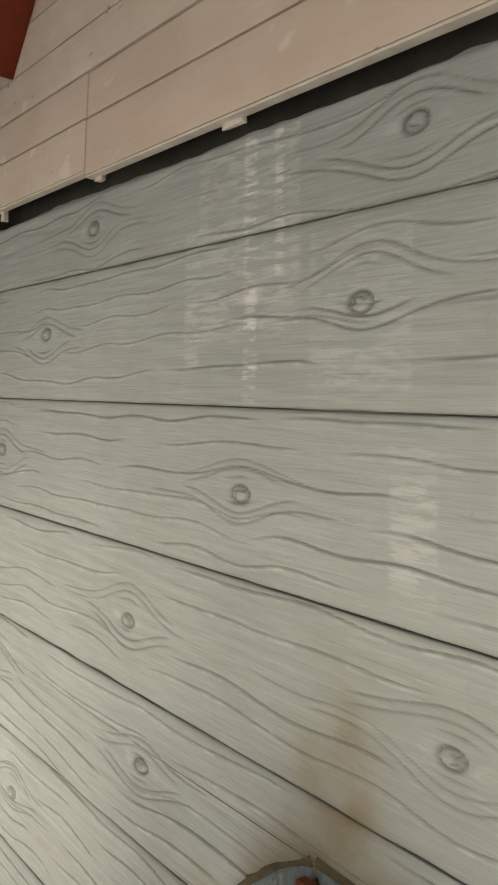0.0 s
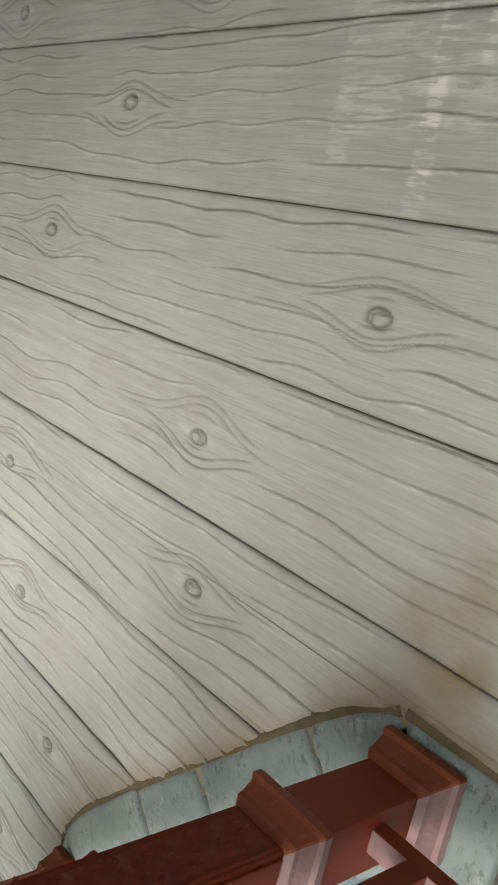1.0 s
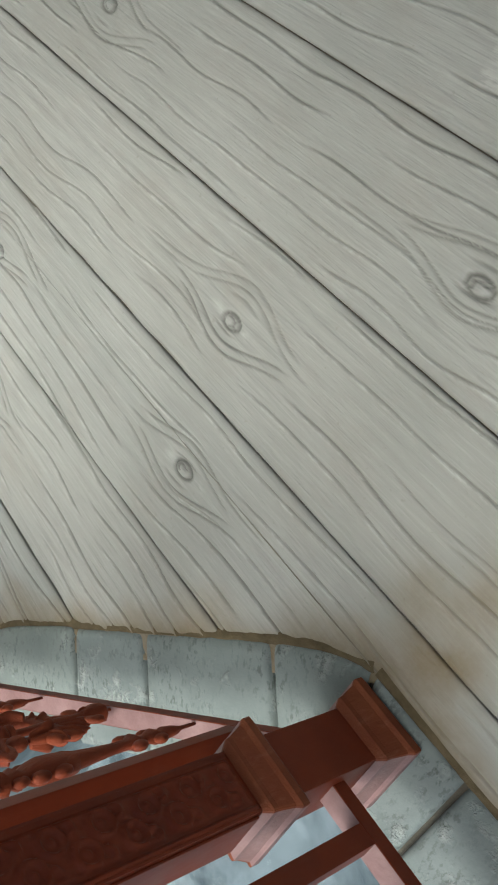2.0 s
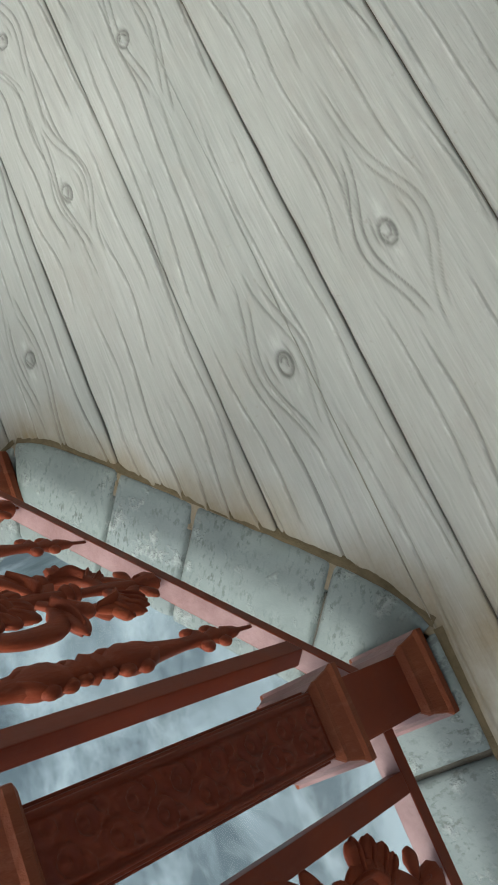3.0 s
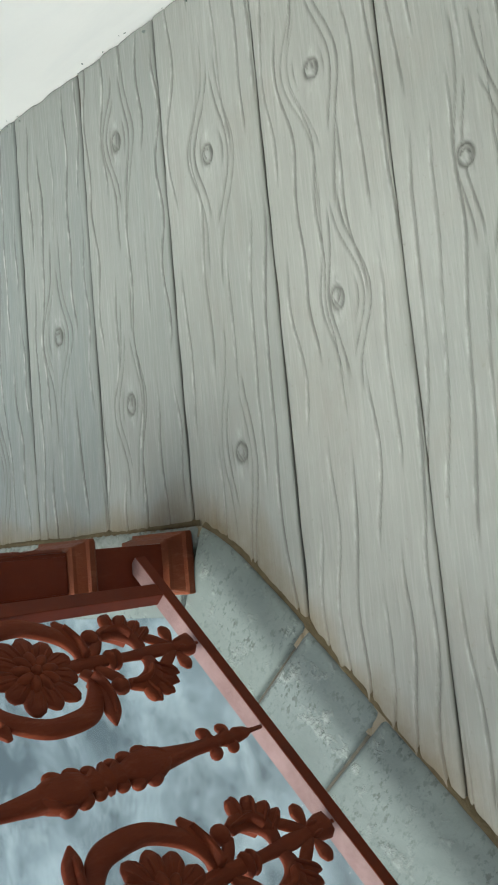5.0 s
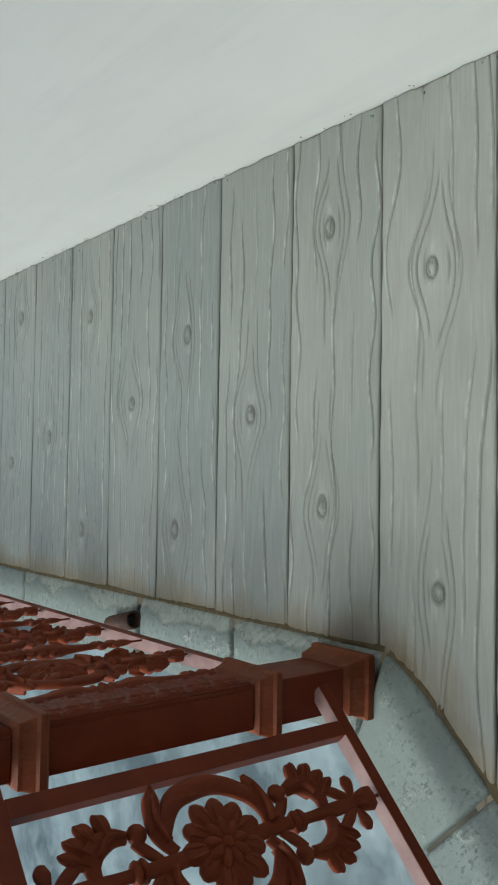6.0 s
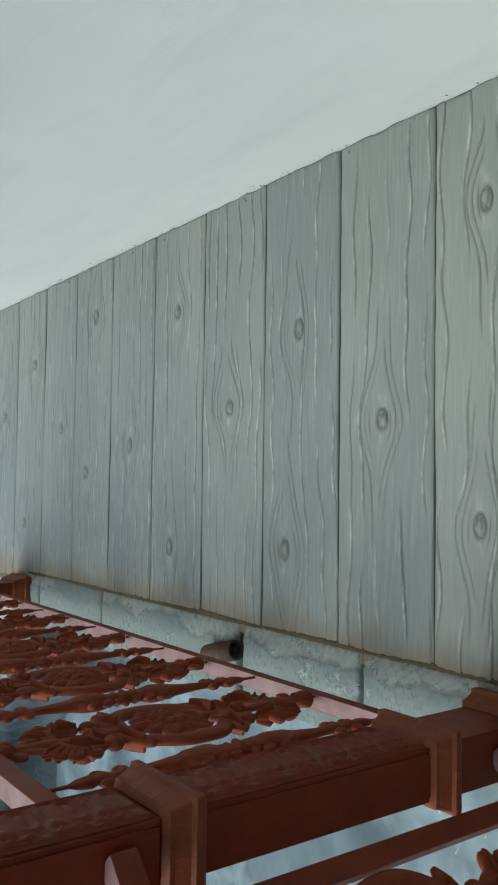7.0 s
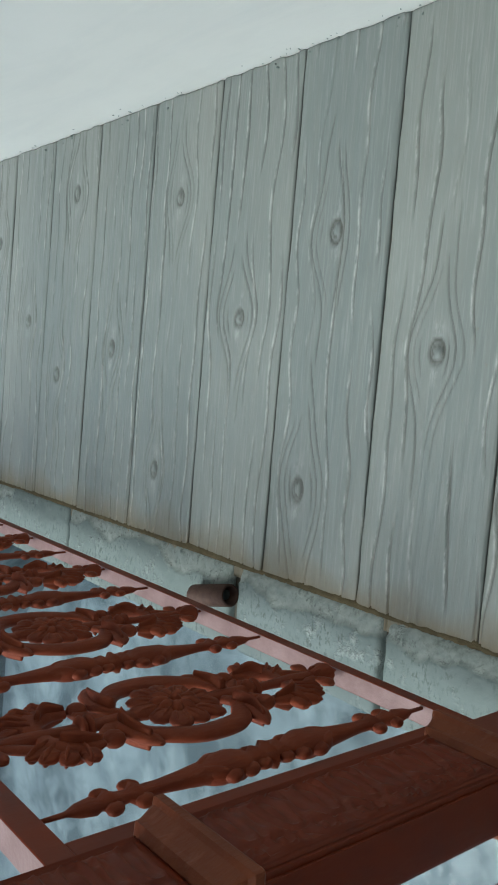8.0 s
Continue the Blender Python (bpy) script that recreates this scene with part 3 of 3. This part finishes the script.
def ornament_meshes():
    """A scroll with two open rings, leaf sprays and end bells, alike when turned upside down: its stem, and its (name, mesh) pieces."""
    h = (TOP_Z - RAIL_Z - 0.025) / 2
    stem, pieces = bmesh.new(), []

    def place(bm, name):
        me = finish(bm, name, M_CARVE)
        me.transform(Matrix.Translation((0, 0, h + 0.02)))
        me.polygons.foreach_set("use_smooth", [True] * len(me.polygons))
        return me

    def strand(s, ctrl, flat=0.5):
        vine(bm, [(s * v, s * u * 1.05, w) for u, v, w in ctrl], flat)

    for s in (1, -1):
        bm = bmesh.new()
        strand(s, [(-.1, -.02, .008), (-.096, -.052, .014), (-.07, -.092, .019), (-.036, -.108, .021), (.024, -.11, .02), (.076, -.083, .018), (.1, -.05, .014), (.108, -.006, .009)])
        pieces.append(("ring", place(bm, "ring")))
        bm = stem
        strand(s, [(.05, 0, .013), (.1, -.002, .015), (.15, -.002, .013), (.2, 0, .011), (.26, 0, .015), (.31, 0, .012), (.345, 0, .012)], 0.6)
        strand(s, [(.118, -.006, .01), (.118, -.035, .014), (.11, -.062, .017), (.1, -.09, .016), (.094, -.112, .006)])
        strand(s, [(.09, .012, .012), (.112, .05, .016), (.108, .09, .018), (.1, .112, .016), (.092, .136, .003)])
        strand(s, [(.11, -.012, .006), (.112, -.05, .005), (.102, -.09, .004)], 4.6)
        strand(s, [(.1, .03, .005), (.11, .07, .005), (.1, .115, .003)], 4.8)
        for c in (0.166, 0.18):
            bud(bm, 0, s * c, 0.022, 0.42, 0, 0.9)
        for q in (1, -1):
            bm = bmesh.new()
            strand(s, [(.12, q * .008, .009), (.142, q * .03, .012), (.158, q * .05, .011)])
            bud(bm, s * q * .06, s * .155, .019, 1.0, 0, 0.75)
            strand(s, [(.235, q * .002, .011), (.238, q * .03, .017), (.225, q * .055, .021), (.195, q * .066, .018), (.168, q * .06, .012)])
            strand(s, [(.225, q * .04, .005), (.205, q * .062, .006), (.17, q * .062, .003)], 4.5)
            for u0, v0, u1, v1, w in ((.2, .062, .21, .112, .017), (.222, .06, .247, .102, .017), (.235, .045, .272, .082, .016), (.24, .03, .286, .062, .014)):
                um, vm = u0 * .4 + u1 * .6, v0 * .4 + v1 * .6
                strand(s, [(u0, q * v0, .011), (um - .004, q * vm, w), (u0 * .15 + u1 * .85, q * (v0 * .15 + v1 * .85), w * .62), (u1, q * v1, .002)])
                strand(s, [(u0, q * v0, .003), (um, q * vm, .004), (u1 * .9 + u0 * .1, q * (v1 * .9 + v0 * .1), .002)], 3.6)
            strand(s, [(.25, q * .045, .008), (.275, q * .03, .012), (.3, q * .012, .01), (.31, q * .002, .008)])
            strand(s, [(.3, q * .004, .006), (.312, q * .016, .007), (.315, q * .028, .012), (.316, q * .043, .015), (.314, q * .056, .007)])
            pieces.append(("leaf_spray", place(bm, "leaf_spray")))
        bm = stem
        strand(s, [(.31, 0, .012), (.33, 0, .021), (.352, 0, .025), (.36, 0, .014), (.364, 0, .005), (h, 0, .004)], 0.7)
        for v in (-.009, .009):
            bud(bm, s * v, s * .34, .006, 2.6, 0, 2.6)
    return place(stem, "ornament"), pieces


SPINDLE, FLOWER = spindle_mesh(), flower_mesh()
ORNAMENT, SCROLLS = ornament_meshes()


def bar_mesh(name, length, wide, high, pale_top=True):
    """A bar along x whose upper face is pale pink."""
    bm = bmesh.new()
    box(bm, 0, length, -wide / 2, wide / 2, 0, high)
    bm.normal_update()
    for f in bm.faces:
        if pale_top and f.normal.z > 0.7:
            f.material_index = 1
    bmesh.ops.bevel(bm, geom=bm.edges[:], offset=0.0015, segments=1, affect="EDGES")
    return finish(bm, name, [M_RED, M_PALE])


def railing(name, start, along, s0, length, stiles, spindles, ornaments, inset, label):
    rail = tagged(new(name), label, "railing", "railings round the pool")
    inward = Vector((-along.y, along.x, 0))
    rail.matrix_world = Matrix.Translation(start + inward * inset) @ Matrix.Rotation(math.atan2(along.y, along.x), 4, "Z")
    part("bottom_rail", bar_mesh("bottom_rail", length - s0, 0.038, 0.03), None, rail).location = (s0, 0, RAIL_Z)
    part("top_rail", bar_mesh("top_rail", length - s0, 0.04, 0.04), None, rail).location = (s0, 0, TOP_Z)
    for s in stiles:
        bm = bmesh.new()
        box(bm, s - 0.017, s + 0.017, -0.019, 0.012, RAIL_Z + 0.03, TOP_Z, 0.002)
        part("stile", bm, M_RED, rail)
    for s in spindles:
        part("spindle", SPINDLE, None, rail).location = (s, -0.012, RAIL_Z + 0.025)
    for s in ornaments:
        scroll = part("ornament", ORNAMENT, None, rail)
        scroll.location = (s, -0.012, RAIL_Z + 0.025)
        part("flower", FLOWER, None, scroll)
        for piece, me in SCROLLS:
            part(piece, me, None, scroll)
    return rail


for me in (SPINDLE, FLOWER):
    me.polygons.foreach_set("use_smooth", [True] * len(me.polygons))
SP_A = [0.332 + 0.454 * i for i in range(6)]
railing("railing", V2, DIR_A, 0.12, 2.74, [0.248, 2.66], SP_A, [s + 0.22 for s in SP_A[:5]], 0.092, "oxblood red carved railing on the long side of the pool")
railing("railing", V1, DIR_B, 0.02, 1.17, [0.155, 1.065], [0.25, 0.688], [0.472, 0.912], 0.088, "oxblood red carved railing across the cut corner")
railing("railing", Vector((-1.5, EDGE_C, 0)), DIR_C, 0.0, 2.55, [0.1, 2.43], [0.3, 0.75, 1.2, 1.65, 2.1], [0.52, 0.97, 1.42, 1.87, 2.3], 0.088, "oxblood red carved railing on the short side of the pool")


# ---- posts ----
def collar(bm, z0, z1, w, d, flare, index=0):
    """A moulded ring round a post: (z, growth) steps."""
    h = z1 - z0
    steps = [(0, 0), (0.0, flare * 0.8), (0.1, flare), (0.32, flare), (0.4, flare * 0.75), (0.75, flare * 0.45), (0.88, flare * 0.4), (1, 0)]
    rings = [[bm.verts.new((sx * (w / 2 + g), sy * (d / 2 + g), z0 + h * t)) for sx, sy in ((-1, -1), (1, -1), (1, 1), (-1, 1))] for t, g in steps]
    for a, b in zip(rings, rings[1:]):
        for k in range(4):
            f = bm.faces.new((a[k], a[(k + 1) % 4], b[(k + 1) % 4], b[k]))
            f.material_index = index if k in (0, 2) else index + 1
    corners = [e for e in bm.edges if e.verts[0].co.x * e.verts[1].co.x > 0 and e.verts[0].co.y * e.verts[1].co.y > 0]
    bmesh.ops.bevel(bm, geom=corners, offset=0.004, segments=2, affect="EDGES", profile=0.6)
    return bm


def carved_panel(w, h, seed):
    """A framed field with low carved rings and scrolls, facing -y."""
    nx, nz = 30, max(int(h / 0.0045), 8)
    X, Z = np.meshgrid(np.linspace(-w / 2, w / 2, nx + 1), np.linspace(0, h, nz + 1))
    e = np.minimum(np.minimum(X + w / 2, w / 2 - X), np.minimum(Z, h - Z))
    relief = 0.0025 * np.abs(np.sin(2.2 * waves(seed, 6, 110, 110)(X, Z) + 1.2 * waves(seed + 1, 5, 200, 200)(X, Z)))
    for k in range(int(h / 0.034)):
        cz, cx = 0.034 * (k + 0.7), 0.013 * (-1) ** k
        d = np.hypot(X - cx, Z - cz)
        relief = np.where(d < 0.021, 0.0005, relief) + 0.0052 * np.exp(-((d - 0.0155) / 0.0036) ** 2) + 0.0045 * np.exp(-(d / 0.0055) ** 2)
        a = np.hypot(X + cx * 1.7, Z - cz - 0.012)
        relief += 0.0035 * np.exp(-((a - 0.0085) / 0.003) ** 2)
    Y = -np.where(e < 0.0045, 0.0065 * np.clip(e / 0.0015, 0, 1), np.where(e < 0.009, 0.0005, np.where(e < 0.0125, 0.004, 0.001 + 1.5 * relief)))
    idx = np.arange(X.size).reshape(X.shape)
    quads = np.stack([idx[:-1, :-1], idx[:-1, 1:], idx[1:, 1:], idx[1:, :-1]], -1).reshape(-1, 4)
    me = bpy.data.meshes.new("carved_panel")
    me.from_pydata(np.stack([X, Y, Z], -1).reshape(-1, 3).tolist(), [], quads.tolist())
    me.polygons.foreach_set("use_smooth", [True] * len(me.polygons))
    me.materials.append(M_RED)
    return me


def post(x, y, front, pale, extra, label):
    """A post; front: the turn of its carved face, 0 towards -y; pale: light on its mouldings' sides is put into their
    colour; extra: added breadth.
    """
    top = 0.83 if extra else 0.862
    ob = tagged(new("post"), label, "post", "posts of the railing")
    ob.matrix_world = Matrix.Translation((x, y, 0)) @ Matrix.Rotation(radians(front), 4, "Z")
    # the paler sides paint in how light falls on this post's mouldings
    sides = [M_COLLAR, M_PALE if pale else M_COLLAR]
    bm = bmesh.new()
    box(bm, -0.049, 0.049, -0.049, 0.049, 0.006, 0.33, 0.003)
    part("lower_shaft", bm, M_RED, ob)
    bm = bmesh.new()
    box(bm, -0.047, 0.047, -0.047, 0.047, 0.32, 0.89, 0.004)
    part("shaft", bm, M_RED, ob)
    bm = bmesh.new()
    box(bm, -0.045, 0.045, -0.045, 0.045, 0.88, 1.26, 0.003)
    part("upper_shaft", bm, M_RED, ob)
    tag = "worn brown moulding with pale pink sides" if pale else "worn brown moulding"
    part("base_moulding", collar(bmesh.new(), 0.006, 0.09, 0.1, 0.1, 0.025), sides, ob, tag)
    for z0, z1 in ((0.292, 0.355), (top, top + 0.06)):
        part("collar", collar(bmesh.new(), z0, z1, 0.096, 0.096, 0.024), sides, ob, tag)
    for k, (z0, z1, w, off) in enumerate(((0.358, top - 0.003, 0.086, 0.047), (top + 0.063, 1.24, 0.08, 0.045))):
        part("carved_panel", carved_panel(w, z1 - z0, 11 + k), None, ob, "low carved scroll relief").location = (0, -off - 0.001, z0)
        for turn in (90, -90):
            bm = bmesh.new()
            box(bm, -w / 2 + 0.004, w / 2 - 0.004, -0.004, 0.0, 0, z1 - z0, 0.0015)
            part("side_panel", bm, M_RED, ob).matrix_basis = Matrix.Rotation(radians(turn), 4, "Z") @ Matrix.Translation((0, -off - (extra if turn > 0 else 0), z0))
    for piece in ob.children:
        if not piece.name.startswith("side_panel"):
            for v in piece.data.vertices:
                v.co.x += extra * min(max(v.co.x / 0.02, 0.0), 1.0)
    return ob


post(1.058, 0.85, 0, True, 0.0, "oxblood red post with carved scrolls and pale-sided mouldings")
post(1.88, 1.695, 90, False, 0.045, "oxblood red carved post with worn brown collars")
post(1.88, 4.36, 90, False, 0.045, "oxblood red carved post with worn brown collars")

# ---- tan step ----
deck = tagged(new("deck"), "worn tan boarded step with pale scuffs beyond the walkway", "step", "", "structure")
r = random.Random(8)
edges = [-0.562, -0.705, -0.82, -0.94, -1.07, -1.2, -1.33, -1.46, -1.6, -1.75]
for i, (ya, yb) in enumerate(zip(edges, edges[1:])):
    cut = 2.07 if i < 2 else r.uniform(0.6, 2.4)
    for x0, x1 in ((-2.2, cut - 0.002), (cut + 0.002, 3.25)):
        bm = bmesh.new()
        dz = r.uniform(-0.002, 0.002)
        box(bm, x0, x1, yb + 0.0035, ya - 0.0025 - (0.012 if i == 0 and x0 > 0 else 0), -0.012 + dz, 0.012 + dz, 0.002)
        part("board", bm, M_TAN, deck)
    if i == 0:
        for x0, x1, y in ((-2.2, cut - 0.002, ya), (cut + 0.002, 3.25, ya - 0.013)):
            bm = bmesh.new()
            box(bm, x0, x1, y - 0.0005, y + 0.005, -0.013, 0.0105, 0.001)
            part("nosing", bm, M_CREAM, deck, "chipped cream painted nosing")
for x, w in ((2.03, 0.035), (1.47, 0.06), (2.66, 0.025)):
    bm = bmesh.new()
    box(bm, x - w / 2, x + w / 2, -0.59, -0.547, -0.022, -0.006, 0.004)
    for v in bm.verts:
        v.co += Vector((0.01 * noise.noise(v.co * 40), 0.012 * noise.noise(v.co * 30 + Vector((5, 0, 0))), 0.006 * noise.noise(v.co * 50)))
    part("shim", bm, M_CREAM, deck, "broken pale wood chip under the nosing")
bm = bmesh.new()
box(bm, -2.2, 3.25, -1.74, -0.62, -0.03, -0.013)
part("under_frame", bm, M_DARK, deck)
bm = bmesh.new()
box(bm, -0.15, 0.15, -0.15, 0.15, 0, 2.95, 0.006)
col = tagged(part("column", bm, M_RED), "oxblood red square wooden column on the tan step", "column")
col.matrix_world = Matrix.Translation((2.589, -1.148, 0.012)) @ Matrix.Rotation(radians(51), 4, "Z")

# ---- water jug on the step ----
def revolve(profile, sides=40):
    bm = bmesh.new()
    rings = [[bm.verts.new((max(q, 0.0005) * math.cos(2 * math.pi * k / sides), max(q, 0.0005) * math.sin(2 * math.pi * k / sides), z)) for k in range(sides)] for q, z in profile]
    for a, b in zip(rings, rings[1:]):
        for k in range(sides):
            bm.faces.new((a[k], a[(k + 1) % sides], b[(k + 1) % sides], b[k]))
    return bm


def jug_material():
    k = Mat("clear_bluish_plastic")
    cloud = k.noise(9, 3, 0.6, (1, 1, 2))
    k.bsdf.inputs["Transmission Weight"].default_value = 0.72
    k.bsdf.inputs["IOR"].default_value = 1.25
    k.bump(cloud, 0.4, 0.006)
    return k.done(k.mix(k.ramp(cloud, 0.3, 0.7), (0.66, 0.76, 0.86), (0.86, 0.9, 0.93)), k.ramp(cloud, 0.3, 0.7, 0.08, 0.25), 0.5)


jug = tagged(new("water_jug"), "large clear bluish plastic water jug standing on the tan step", "water jug")
jug.matrix_world = Matrix.Translation((2.815, -0.805, 0.0125))
body_line = [(0.0, 0.012), (0.08, 0.008), (0.105, 0.0), (0.122, 0.006), (0.133, 0.022), (0.135, 0.04)]
for i in range(5):
    z = 0.055 + 0.058 * i
    body_line += [(0.135, z), (0.13, z + 0.008), (0.13, z + 0.016), (0.135, z + 0.024), (0.136, z + 0.044)]
body_line += [(0.132, 0.355), (0.115, 0.385), (0.08, 0.41), (0.045, 0.425), (0.029, 0.435), (0.027, 0.47)]
smooth(part("body", revolve(body_line), jug_material(), jug))
smooth(part("cap", revolve([(0.0295, 0.447), (0.031, 0.45), (0.031, 0.478), (0.028, 0.483), (0.0, 0.483)], 28), plain("blue_plastic", (0.05, 0.16, 0.42), (0.07, 0.2, 0.5), 20, 0.35), jug, "blue plastic cap"))

# crumpled grey rag pushed into the gap
bm = bmesh.new()
bmesh.ops.create_grid(bm, x_segments=26, y_segments=14, size=1.0)
for v in bm.verts:
    q = Vector((v.co.x * 0.085, v.co.y * 0.03, 0))
    v.co = q + Vector((0.008 * noise.noise(q * 30), 0.008 * noise.noise(q * 26 + Vector((9, 0, 0))), 0.022 * (1 - v.co.y ** 2) * (1 - v.co.x ** 4) + 0.014 * noise.noise(q * 38)))
bmesh.ops.solidify(bm, geom=bm.faces[:], thickness=0.003)
rag = tagged(smooth(part("rag", bm, plain("grey_cloth", (0.12, 0.13, 0.13), (0.24, 0.25, 0.25), 25, 0.9, 0.002))), "crumpled dark grey rag stuffed against the step", "rag")
rag.matrix_world = Matrix.Translation((3.08, -0.52, 0.008)) @ Matrix.Rotation(radians(8), 4, "Z")

# plaster crumbs along the wall's foot
bm = bmesh.new()
r = random.Random(21)
for i in range(80):
    y = r.uniform(0.6, 4.8)
    up = r.random() < 0.6
    p = Vector((wall_x(y) - (0.001 if up else r.uniform(0.004, 0.03)), y, abs(r.gauss(0.0, 0.012)) + 0.003 if up else 0.002))
    k = r.uniform(0.0015, 0.004)
    made = bmesh.ops.create_icosphere(bm, subdivisions=1, radius=1.0, matrix=Matrix.LocRotScale(p, Euler((r.random() * 3, 0.2, 0)), (0.4 * k if up else k, k * r.uniform(0.6, 2.0), k * r.uniform(0.4, 0.8))))
tagged(part("plaster_crumbs", bm, M_STONE), "grey crumbs and burrs along the white wall's foot", "crumbs", "", "stuff")
